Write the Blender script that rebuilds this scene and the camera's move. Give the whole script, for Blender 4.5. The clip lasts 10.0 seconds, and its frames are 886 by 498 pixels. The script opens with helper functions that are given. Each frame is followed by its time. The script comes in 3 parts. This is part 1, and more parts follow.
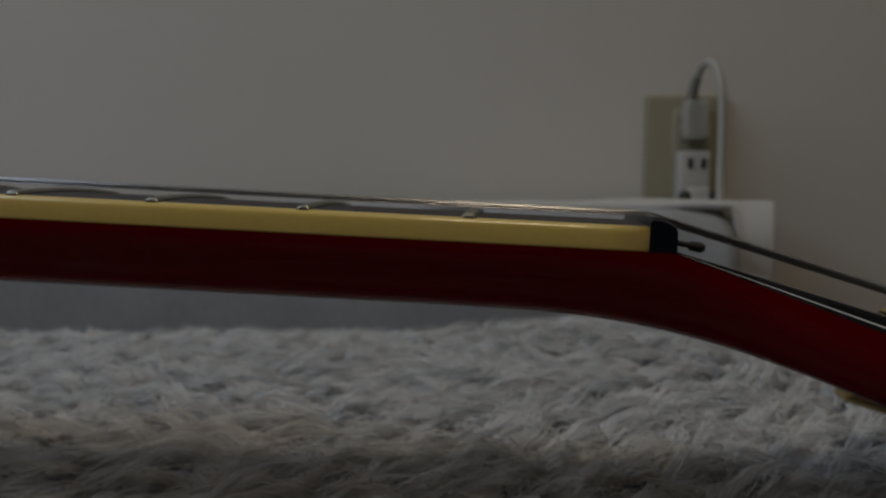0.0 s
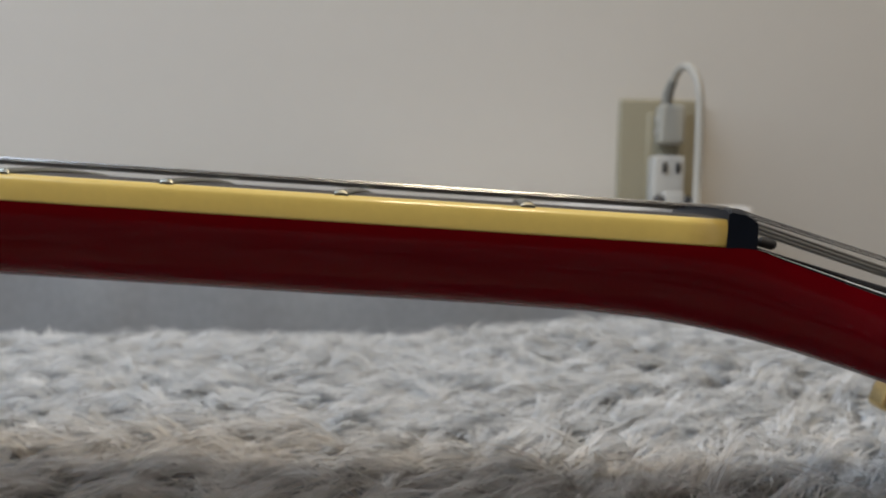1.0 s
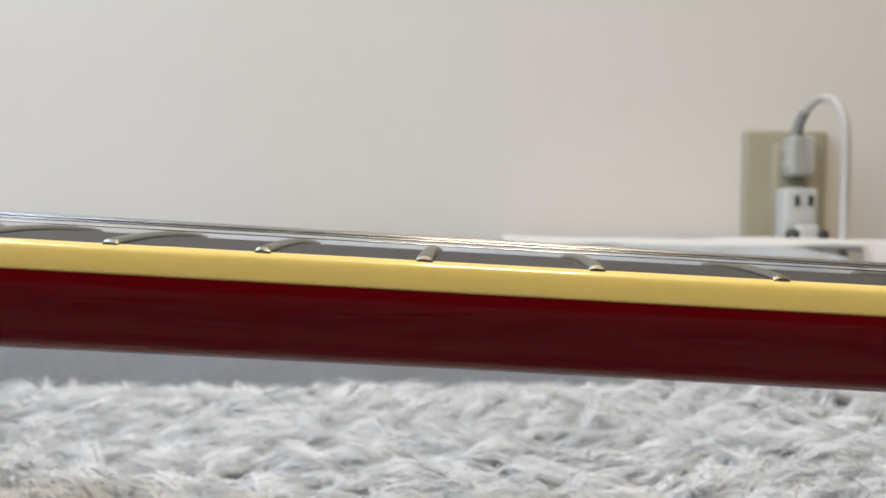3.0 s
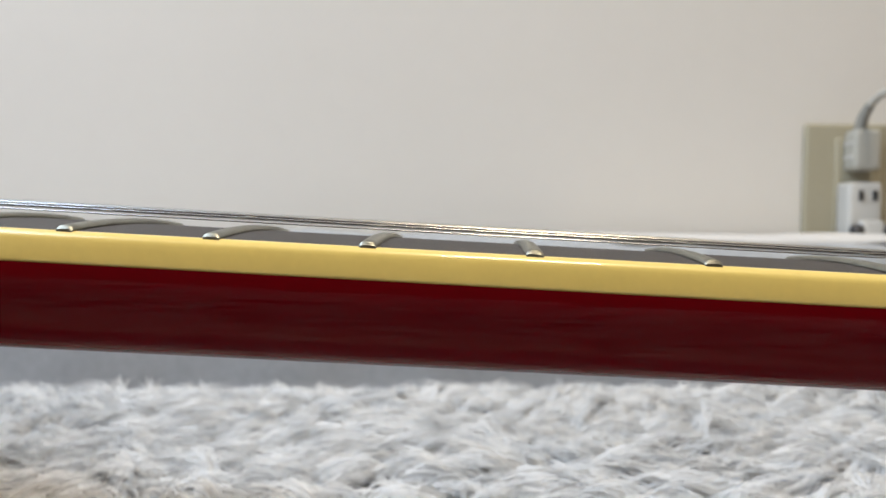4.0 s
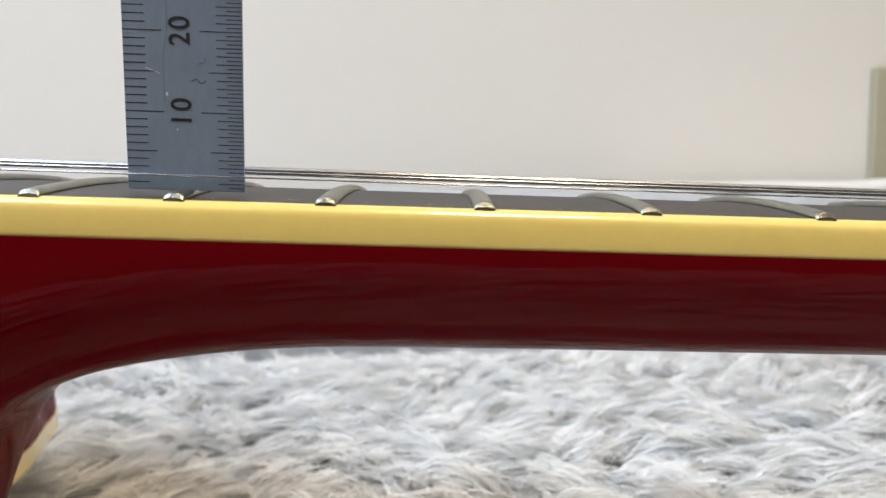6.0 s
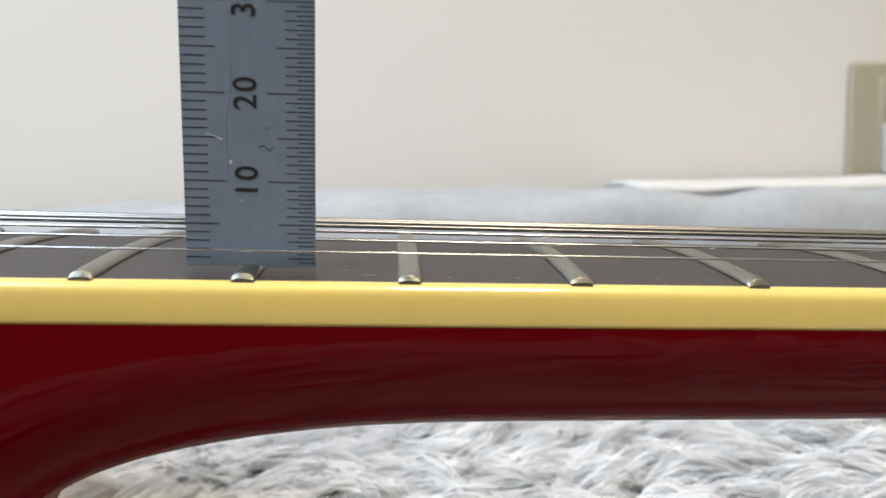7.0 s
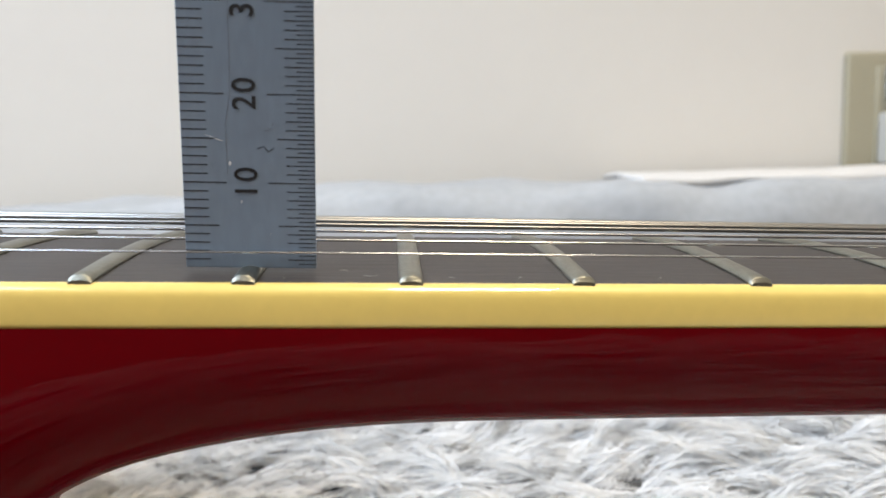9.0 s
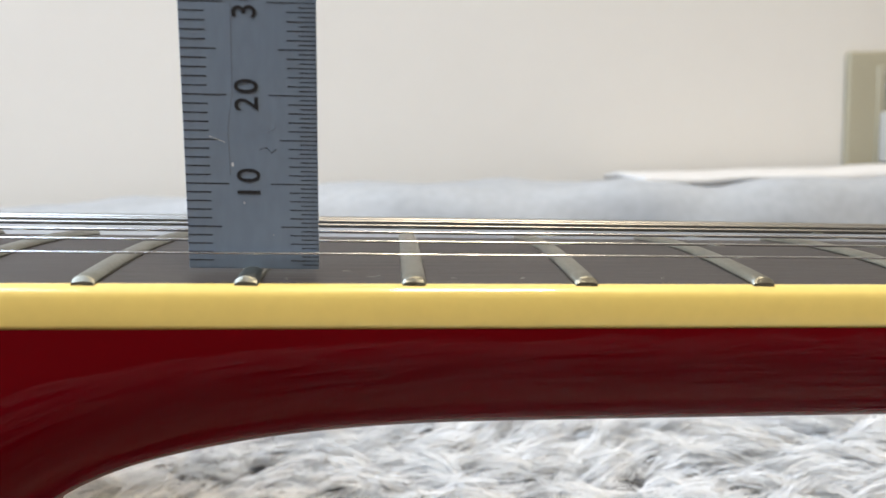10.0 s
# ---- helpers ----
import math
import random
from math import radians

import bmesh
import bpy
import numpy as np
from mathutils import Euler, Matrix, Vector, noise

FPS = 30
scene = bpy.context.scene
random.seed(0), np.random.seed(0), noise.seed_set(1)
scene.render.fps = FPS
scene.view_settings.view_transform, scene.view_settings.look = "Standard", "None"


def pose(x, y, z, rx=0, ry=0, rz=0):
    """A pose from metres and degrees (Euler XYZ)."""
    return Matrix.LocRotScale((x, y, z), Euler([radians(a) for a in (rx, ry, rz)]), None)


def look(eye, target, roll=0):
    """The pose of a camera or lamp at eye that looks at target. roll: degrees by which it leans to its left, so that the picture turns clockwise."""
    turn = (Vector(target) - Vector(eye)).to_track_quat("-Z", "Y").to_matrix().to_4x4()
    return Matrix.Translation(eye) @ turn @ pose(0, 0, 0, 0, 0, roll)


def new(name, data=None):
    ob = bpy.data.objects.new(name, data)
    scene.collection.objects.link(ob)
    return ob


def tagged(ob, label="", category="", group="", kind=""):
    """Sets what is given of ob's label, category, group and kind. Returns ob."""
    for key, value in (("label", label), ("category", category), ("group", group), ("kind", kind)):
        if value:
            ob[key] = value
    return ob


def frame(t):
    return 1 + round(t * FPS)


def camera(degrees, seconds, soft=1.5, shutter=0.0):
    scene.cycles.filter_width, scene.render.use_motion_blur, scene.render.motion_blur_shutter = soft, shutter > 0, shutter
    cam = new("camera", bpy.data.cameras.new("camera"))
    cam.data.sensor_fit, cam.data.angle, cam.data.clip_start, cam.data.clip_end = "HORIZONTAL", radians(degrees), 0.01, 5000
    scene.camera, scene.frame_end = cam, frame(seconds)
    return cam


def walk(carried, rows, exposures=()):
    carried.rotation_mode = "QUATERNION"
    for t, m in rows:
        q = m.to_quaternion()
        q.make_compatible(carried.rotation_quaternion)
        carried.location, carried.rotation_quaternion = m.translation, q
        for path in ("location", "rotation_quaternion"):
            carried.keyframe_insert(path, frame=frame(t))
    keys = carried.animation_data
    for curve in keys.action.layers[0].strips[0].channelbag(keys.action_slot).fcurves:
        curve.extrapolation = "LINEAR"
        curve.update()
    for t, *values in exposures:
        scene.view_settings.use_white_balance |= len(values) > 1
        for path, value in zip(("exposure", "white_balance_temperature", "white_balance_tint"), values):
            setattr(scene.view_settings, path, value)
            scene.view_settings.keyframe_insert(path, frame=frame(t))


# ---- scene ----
# the instrument's frame: x along the neck towards the head, y away from the camera, z up from the fingerboard's edge
NECK = pose(0, 0, 0.20, 0, 2.2, 0)
cam = camera(55.2, 10.0, soft=1.5)
cam.data.dof.use_dof = True
cam.data.dof.focus_distance = 0.120
cam.data.dof.aperture_fstop = 35.0
PATH = [
    (0, (-0.02482, -0.18843, 0.00462), (-0.09061, 0.99371, -0.06576), 2.75),
    (0.5, (-0.03018, -0.17921, 0.00172), (-0.06089, 0.99591, -0.06677), 3.45),
    (1, (-0.04531, -0.17232, 0.00011), (-0.03005, 0.99795, -0.05653), 3.66),
    (1.5, (-0.07059, -0.16835, 0.00134), (-0.01080, 0.99872, -0.04942), 3.37),
    (2, (-0.08906, -0.16712, 0.00134), (-0.01221, 0.99892, -0.04473), 3.21),
    (2.5, (-0.11811, -0.16371, 0.00379), (-0.02283, 0.99904, -0.03726), 3.12),
    (3, (-0.15027, -0.16019, 0.00655), (-0.03273, 0.99895, -0.03201), 3.08),
    (3.2, (-0.15939, -0.15911, 0.00516), (-0.03499, 0.99891, -0.03075), 3.16),
    (4.3, (-0.20625, -0.14749, 0.00506), (-0.03732, 0.99841, -0.04221), 3.01),
    (4.5, (-0.21501, -0.14717, 0.00435), (-0.03357, 0.99847, -0.04399), 2.91),
    (5, (-0.23369, -0.14333, 0.00461), (-0.02245, 0.99811, -0.05727), 2.53),
    (5.5, (-0.25909, -0.13967, 0.00451), (-0.00741, 0.99717, -0.07483), 2.17),
    (6, (-0.28231, -0.13039, 0.00520), (0.01404, 0.99521, -0.09673), 1.79),
    (6.2, (-0.28867, -0.12571, 0.00701), (0.02847, 0.99441, -0.10169), 1.61),
    (7.3, (-0.29788, -0.12001, 0.01542), (0.06028, 0.99186, -0.11216), 1.25),
    (7.5, (-0.29809, -0.12040, 0.01477), (0.06091, 0.99159, -0.11417), 1.19),
    (8, (-0.29702, -0.11928, 0.01585), (0.06239, 0.99119, -0.11685), 1.11),
    (8.5, (-0.29735, -0.11996, 0.01674), (0.06277, 0.99113, -0.11710), 1.06),
    (9, (-0.29796, -0.11959, 0.01541), (0.06208, 0.99091, -0.11931), 0.90),
    (9.5, (-0.29801, -0.11908, 0.01526), (0.06259, 0.99081, -0.11991), 1.03),
    (10, (-0.29813, -0.11968, 0.01549), (0.06077, 0.99099, -0.11932), 0.79),
]
walk(cam, [(t, NECK @ look(eye, Vector(eye) + Vector(way), roll)) for t, eye, way, roll in PATH],
     exposures=[(0.0, -2.89), (0.3, -2.40), (0.6, -1.71), (1.0, -1.21), (1.4, -0.70), (2.0, -0.51), (3.0, -0.62), (4.5, -0.60), (6.0, -0.42), (10.0, -0.37)])

# ---- light ----
world = bpy.data.worlds.new("sky")
scene.world = world
world.use_nodes = True
wn, wl = world.node_tree.nodes, world.node_tree.links
sky = wn.new("ShaderNodeTexSky")
sky.sky_type, sky.sun_disc = "NISHITA", False
sky.sun_elevation, sky.sun_rotation = radians(40), radians(200)
wl.new(sky.outputs[0], wn["Background"].inputs[0])
wn["Background"].inputs[1].default_value = 0.1


def area_lamp(name, m, w, h, power, colour):
    data = bpy.data.lights.new(name, "AREA")
    data.shape, data.size, data.size_y, data.energy, data.color = "RECTANGLE", w, h, power, colour
    ob = new(name, data)
    ob.matrix_world = m
    return ob


# daylight in the window's opening, and the ceiling lamp's disc
area_lamp("window_light", look((-1.25, -0.3, 1.35), (0.2, 0.1, 0.5)), 1.2, 1.1, 48, (0.70, 0.83, 1.0))
area_lamp("ceiling_lamp_light", look((0.06, -0.75, 2.33), (0.06, -0.75, 0)), 0.46, 0.46, 48, (1.0, 0.825, 0.59))


# ---- materials ----
def material(name, colour, rough=0.5, metal=0.0, scale=40.0, vary=0.12, bump=0.0, bump_scale=200.0, coat=0.0, spec=0.5, fine=None):
    m = bpy.data.materials.new(name)
    m.use_nodes = True
    n, l = m.node_tree.nodes, m.node_tree.links
    b = n["Principled BSDF"]
    b.inputs["Roughness"].default_value, b.inputs["Metallic"].default_value = rough, metal
    b.inputs["Coat Weight"].default_value, b.inputs["Coat Roughness"].default_value = coat, 0.04
    b.inputs["Specular IOR Level"].default_value = spec
    tc = n.new("ShaderNodeTexCoord")
    big, small, mix = n.new("ShaderNodeTexNoise"), n.new("ShaderNodeTexNoise"), n.new("ShaderNodeMix")
    big.inputs["Scale"].default_value, big.inputs["Detail"].default_value = scale, 4
    small.inputs["Scale"].default_value, small.inputs["Detail"].default_value = scale * 9, 3
    mapping = n.new("ShaderNodeMapping")
    mapping.inputs["Scale"].default_value = fine or (1, 1, 1)
    l.new(tc.outputs["Object"], mapping.inputs[0])
    l.new(mapping.outputs[0], big.inputs[0])
    l.new(mapping.outputs[0], small.inputs[0])
    add = n.new("ShaderNodeMath")
    add.operation = "ADD"
    l.new(big.outputs[0], add.inputs[0])
    l.new(small.outputs[0], add.inputs[1])
    half = n.new("ShaderNodeMath")
    half.operation = "MULTIPLY"
    half.inputs[1].default_value = 0.5
    l.new(add.outputs[0], half.inputs[0])
    mix.data_type = "RGBA"
    mix.inputs[6].default_value = [c * (1 - vary) for c in colour] + [1]
    mix.inputs[7].default_value = [min(1, c * (1 + vary)) for c in colour] + [1]
    l.new(half.outputs[0], mix.inputs[0])
    l.new(mix.outputs[2], b.inputs["Base Color"])
    if bump:
        t, bp = n.new("ShaderNodeTexNoise"), n.new("ShaderNodeBump")
        t.inputs["Scale"].default_value, t.inputs["Detail"].default_value = bump_scale, 5
        bp.inputs["Strength"].default_value, bp.inputs["Distance"].default_value = bump, 0.001
        l.new(mapping.outputs[0], t.inputs[0])
        l.new(t.outputs[0], bp.inputs["Height"])
        l.new(bp.outputs[0], b.inputs["Normal"])
    return m


CHERRY = material("cherry_lacquer", (0.126, 0.0002, 0.0034), 0.4, scale=14, vary=0.06, coat=0.29, spec=0.0, fine=(0.5, 1, 1))
CREAM = material("aged_cream_binding", (0.86, 0.645, 0.185), 0.30, scale=70, vary=0.09, coat=0.8)
EBONY = material("dark_fingerboard_wood", (0.037, 0.0315, 0.030), 0.54, scale=120, vary=0.35, bump=0.12, bump_scale=900, fine=(0.12, 1, 1))
FRET = material("nickel_fret_wire", (0.29, 0.29, 0.25), 0.34, 1.0, scale=400, vary=0.35, bump=0.12, bump_scale=2500)
STEEL_STRING = material("plain_steel_string", (0.68, 0.69, 0.71), 0.20, 1.0, scale=300, vary=0.1)
WOUND_STRING = material("wound_nickel_string", (0.33, 0.33, 0.325), 0.34, 1.0, scale=300, vary=0.15)
BLACK = material("black_gloss", (0.012, 0.013, 0.016), 0.22, scale=100, vary=0.2, coat=1.0)
NUTM = material("black_nut", (0.006, 0.009, 0.016), 0.3, scale=300, vary=0.3, bump=0.06, bump_scale=1500, spec=0.25)
WHITE_PLY = material("white_ply_line", (0.72, 0.72, 0.68), 0.35, scale=100, vary=0.05)
GOLD = material("gold_plate", (0.64, 0.49, 0.235), 0.22, 1.0, scale=120, vary=0.15)
RULER = material("satin_steel_ruler", (0.27, 0.355, 0.47), 0.38, 0.5, scale=90, vary=0.22, bump=0.05, bump_scale=900, fine=(1.0, 1.0, 0.35))
INK = material("black_etched_ink", (0.01, 0.011, 0.014), 0.6, scale=300, vary=0.2)
SCRATCH = material("scratch_dark", (0.17, 0.21, 0.26), 0.5, scale=900, vary=0.6)
FLECK = material("pale_fleck", (0.75, 0.78, 0.8), 0.5, scale=900, vary=0.2)
LINT = material("grey_lint", (0.34, 0.33, 0.31), 0.9, scale=900, vary=0.2)
WALL = material("off_white_wallpaper", (0.69, 0.662, 0.615), 0.85, scale=6, vary=0.03, bump=0.12, bump_scale=420)
# dark only so that the neck's lacquer reflects little from behind the camera
DARK_WALL = material("unseen_dark_wall", (0.050, 0.040, 0.034), 0.7, scale=5, vary=0.25, fine=(3, 1, 0.2))
CEIL = material("white_ceiling", (0.8, 0.79, 0.77), 0.9, scale=6, vary=0.03)
FLOOR = material("wood_floor", (0.11, 0.07, 0.045), 0.5, scale=14, vary=0.3, fine=(0.15, 1, 1))
IVORY = material("ivory_plastic_plate", (0.36, 0.33, 0.24), 0.45, scale=30, vary=0.05)
WHITE_PLASTIC = material("white_plastic", (0.54, 0.535, 0.51), 0.4, scale=40, vary=0.04)
GREY_PLASTIC = material("pale_grey_plastic", (0.41, 0.40, 0.355), 0.45, scale=40, vary=0.06)
CORD = material("beige_cord", (0.50, 0.485, 0.44), 0.5, scale=40, vary=0.06)
RELIEF = material("grey_strain_relief", (0.27, 0.265, 0.24), 0.5, scale=60, vary=0.1)
DARK_PLASTIC = material("dark_plastic", (0.03, 0.03, 0.032), 0.5, scale=60, vary=0.2)
GREY_CLOTH = material("blue_grey_brushed_fabric", (0.40, 0.42, 0.445), 0.95, scale=16, vary=0.30, bump=0.25, bump_scale=300)
WHITE_CLOTH = material("white_sheet", (0.66, 0.65, 0.635), 0.9, scale=25, vary=0.06, bump=0.3, bump_scale=500)
MATTRESS = material("grey_mattress_cloth", (0.16, 0.165, 0.175), 0.95, scale=30, vary=0.1)


def fur_material():
    m = bpy.data.materials.new("shaggy_fur_fibre")
    m.use_nodes = True
    n, l = m.node_tree.nodes, m.node_tree.links
    b = n["Principled BSDF"]
    b.inputs["Roughness"].default_value = 0.6
    b.inputs["Specular IOR Level"].default_value = 0.3
    geo, tc = n.new("ShaderNodeNewGeometry"), n.new("ShaderNodeTexCoord")
    sep, noi = n.new("ShaderNodeSeparateXYZ"), n.new("ShaderNodeTexNoise")
    noi.inputs["Scale"].default_value, noi.inputs["Detail"].default_value = 14, 3
    l.new(tc.outputs["Object"], sep.inputs[0])
    l.new(tc.outputs["Object"], noi.inputs[0])

    def maths(op, a, c):
        k = n.new("ShaderNodeMath")
        k.operation = op
        for i, v in enumerate((a, c)):
            if isinstance(v, (int, float)):
                k.inputs[i].default_value = v
            else:
                l.new(v, k.inputs[i])
        return k.outputs[0]
    # browner towards the front edge of the throw, a little deeper below the instrument's body
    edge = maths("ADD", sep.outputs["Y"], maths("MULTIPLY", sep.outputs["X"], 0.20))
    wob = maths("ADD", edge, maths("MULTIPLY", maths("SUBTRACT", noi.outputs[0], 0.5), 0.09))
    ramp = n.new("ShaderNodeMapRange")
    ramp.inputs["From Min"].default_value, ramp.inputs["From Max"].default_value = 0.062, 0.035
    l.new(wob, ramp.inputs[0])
    # locks and single fibres differ in tone; lock noise also paints shade between locks
    stretch, clump, spread = n.new("ShaderNodeMapping"), n.new("ShaderNodeTexNoise"), n.new("ShaderNodeMapRange")
    stretch.inputs["Scale"].default_value = (55, 130, 130)
    clump.inputs["Scale"].default_value, clump.inputs["Detail"].default_value = 1.0, 2
    spread.inputs["From Min"].default_value, spread.inputs["From Max"].default_value = 0.36, 0.62
    l.new(tc.outputs["Object"], stretch.inputs[0])
    l.new(stretch.outputs[0], clump.inputs[0])
    l.new(clump.outputs[0], spread.inputs[0])
    pick = maths("ADD", maths("MULTIPLY", geo.outputs["Random Per Island"], 0.45), maths("MULTIPLY", spread.outputs[0], 0.55))
    light, brown, tone = n.new("ShaderNodeMix"), n.new("ShaderNodeMix"), n.new("ShaderNodeMix")
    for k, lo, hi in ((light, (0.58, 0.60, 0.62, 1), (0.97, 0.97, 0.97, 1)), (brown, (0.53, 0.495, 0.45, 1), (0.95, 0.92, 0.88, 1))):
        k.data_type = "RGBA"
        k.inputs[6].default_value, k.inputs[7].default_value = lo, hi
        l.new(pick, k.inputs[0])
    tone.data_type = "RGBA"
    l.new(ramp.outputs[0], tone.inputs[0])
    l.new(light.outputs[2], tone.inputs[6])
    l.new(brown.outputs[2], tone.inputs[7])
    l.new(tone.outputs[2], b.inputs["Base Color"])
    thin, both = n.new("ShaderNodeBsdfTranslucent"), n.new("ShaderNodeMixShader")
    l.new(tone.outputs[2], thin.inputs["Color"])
    both.inputs[0].default_value = 0.25
    l.new(b.outputs[0], both.inputs[1])
    l.new(thin.outputs[0], both.inputs[2])
    l.new(both.outputs[0], n["Material Output"].inputs["Surface"])
    return m


FUR = fur_material()


# ---- mesh helpers ----
def mesh_of(name, verts, faces, mat, smooth=True, parent=None, label=""):
    me = bpy.data.meshes.new(name)
    me.from_pydata([tuple(v) for v in verts], [], faces)
    bm = bmesh.new()
    bm.from_mesh(me)
    bmesh.ops.recalc_face_normals(bm, faces=bm.faces)
    bm.to_mesh(me)
    bm.free()
    me.materials.append(mat)
    me.polygons.foreach_set("use_smooth", [smooth] * len(me.polygons))
    ob = new(name, me)
    if parent:
        ob.parent = parent
    return tagged(ob, label)


def part(name, bm, mat, parent=None, label="", smooth=False):
    me = bpy.data.meshes.new(name)
    bmesh.ops.recalc_face_normals(bm, faces=bm.faces)
    bm.to_mesh(me)
    bm.free()
    me.materials.append(mat)
    me.polygons.foreach_set("use_smooth", [smooth] * len(me.polygons))
    ob = new(name, me)
    if parent:
        ob.parent = parent
    return tagged(ob, label)


def loft(rings, closed=True, caps=True):
    """Vertices and faces through rings of equal length."""
    k = len(rings[0])
    verts = [p for r in rings for p in r]
    faces = []
    for i in range(len(rings) - 1):
        for j in range(k if closed else k - 1):
            a, b = i * k + j, i * k + (j + 1) % k
            faces.append((a, b, b + k, a + k))
    if caps and closed:
        faces.append(tuple(range(k)))
        faces.append(tuple((len(rings) - 1) * k + j for j in range(k)))
    return verts, faces


def block(x0, y0, z0, x1, y1, z1, bevel=0.0, seg=2, m=None):
    bm = bmesh.new()
    bmesh.ops.create_cube(bm, size=1)
    for v in bm.verts:
        v.co = Vector(((x0 + x1) / 2 + v.co.x * (x1 - x0), (y0 + y1) / 2 + v.co.y * (y1 - y0), (z0 + z1) / 2 + v.co.z * (z1 - z0)))
    if bevel:
        bmesh.ops.bevel(bm, geom=bm.edges[:], offset=bevel, segments=seg, profile=0.6, affect="EDGES")
    if m is not None:
        bm.transform(m)
    return bm


def turned(profile, m=None, seg=28):
    """A solid of revolution round z from (radius, height) pairs."""
    rings = [[(r * math.cos(2 * math.pi * j / seg), r * math.sin(2 * math.pi * j / seg), z) for j in range(seg)] for r, z in profile]
    v, f = loft(rings)
    if m is not None:
        v = [tuple(m @ Vector(p)) for p in v]
    return v, f


def tube(points, radius, seg=8, flat=1.0):
    """A round (or flattened) tube along points."""
    pts = [Vector(p) for p in points]
    rings = []
    for i, p in enumerate(pts):
        d = (pts[min(i + 1, len(pts) - 1)] - pts[max(i - 1, 0)]).normalized()
        side = d.cross(Vector((0, 1, 0)))
        side = side.normalized() if side.length > 1e-6 else Vector((1, 0, 0))
        up = side.cross(d)
        r = radius[i] if isinstance(radius, (list, tuple)) else radius
        rings.append([p + side * r * math.cos(a) + up * r * flat * math.sin(a) for a in (2 * math.pi * j / seg for j in range(seg))])
    return loft(rings)


def smooth_path(ctrl, n=8):
    """Catmull-Rom points through the controls."""
    c = [Vector(p) for p in ctrl]
    out = []
    for i in range(len(c) - 1):
        p0, p1, p2, p3 = c[max(i - 1, 0)], c[i], c[i + 1], c[min(i + 2, len(c) - 1)]
        for s in range(n):
            t = s / n
            out.append(0.5 * ((2 * p1) + (p2 - p0) * t + (2 * p0 - 5 * p1 + 4 * p2 - p3) * t * t + (3 * p1 - p0 - 3 * p2 + p3) * t ** 3))
    return out + [c[-1]]


def table(x, pairs):
    """Smooth value between (x, value) pairs in rising x."""
    if x <= pairs[0][0]:
        return pairs[0][1]
    for (a, u), (b, v) in zip(pairs, pairs[1:]):
        if x <= b:
            return u + (v - u) * (x - a) / (b - a)
    return pairs[-1][1]


# ---- room ----
def wall(name, x0, y0, z0, x1, y1, z1, mat=WALL, label="plain off-white papered wall"):
    return tagged(part(name, block(x0, y0, z0, x1, y1, z1), mat), label, "wall", kind="structure")


BACK = 0.578
wall("wall_north", -1.3, BACK, 0, 1.7, BACK + 0.12, 2.4)
# unseen wall, coloured dark to keep the lacquer's reflections dark
wall("wall_south", -1.3, -3.32, 0, 1.7, -3.2, 2.4, DARK_WALL, "plain unseen wall, darkened to keep the lacquer's reflections dark")
wall("wall_east", 1.7, -3.32, 0, 1.82, BACK + 0.12, 2.4)
wall("wall_west", -1.42, -3.32, 0, -1.3, -0.95, 2.4)
wall("wall_west_pier", -1.42, 0.35, 0, -1.3, BACK + 0.12, 2.4)
wall("wall_west_below", -1.42, -0.95, 0, -1.3, 0.35, 0.75)
wall("wall_west_above", -1.42, -0.95, 1.95, -1.3, 0.35, 2.4)
# unseen floor, darkened to cut bounce and reflection on the neck
tagged(part("floor", block(-1.42, -3.32, -0.1, 1.82, BACK + 0.12, 0), FLOOR), "plain brown wooden floor", "floor", kind="structure")
tagged(part("ceiling", block(-1.42, -3.32, 2.4, 1.82, BACK + 0.12, 2.5), CEIL), "plain white ceiling", "ceiling", kind="structure")

# ---- throw, mattress, bedding ----
def fur_top(x, y):
    """Height of the fur's surface: a slight sag towards the instrument's body, heaped up a little behind its head."""
    rise = 0.010 * np.clip((x + 0.09) / 0.13, 0, 1) * np.clip((y - 0.10) / 0.14, 0, 1)
    return rise + 0.1412 + 0.022 * np.clip(x, -0.45, 0.3) + 0.002 * np.sin(7 * x + 2.1) * np.sin(9 * y + 0.7) - 4.0 * np.clip(y - 0.245, 0, 1) ** 2


THROW = (-1.0, 0.55, -0.20, 0.315)
tagged(part("mattress", block(THROW[0] + 0.02, THROW[2] + 0.02, 0.0, THROW[1] - 0.02, THROW[3] - 0.03, 0.108, 0.012, 3), MATTRESS),
       "low grey mattress lying on the wooden floor", "mattress")


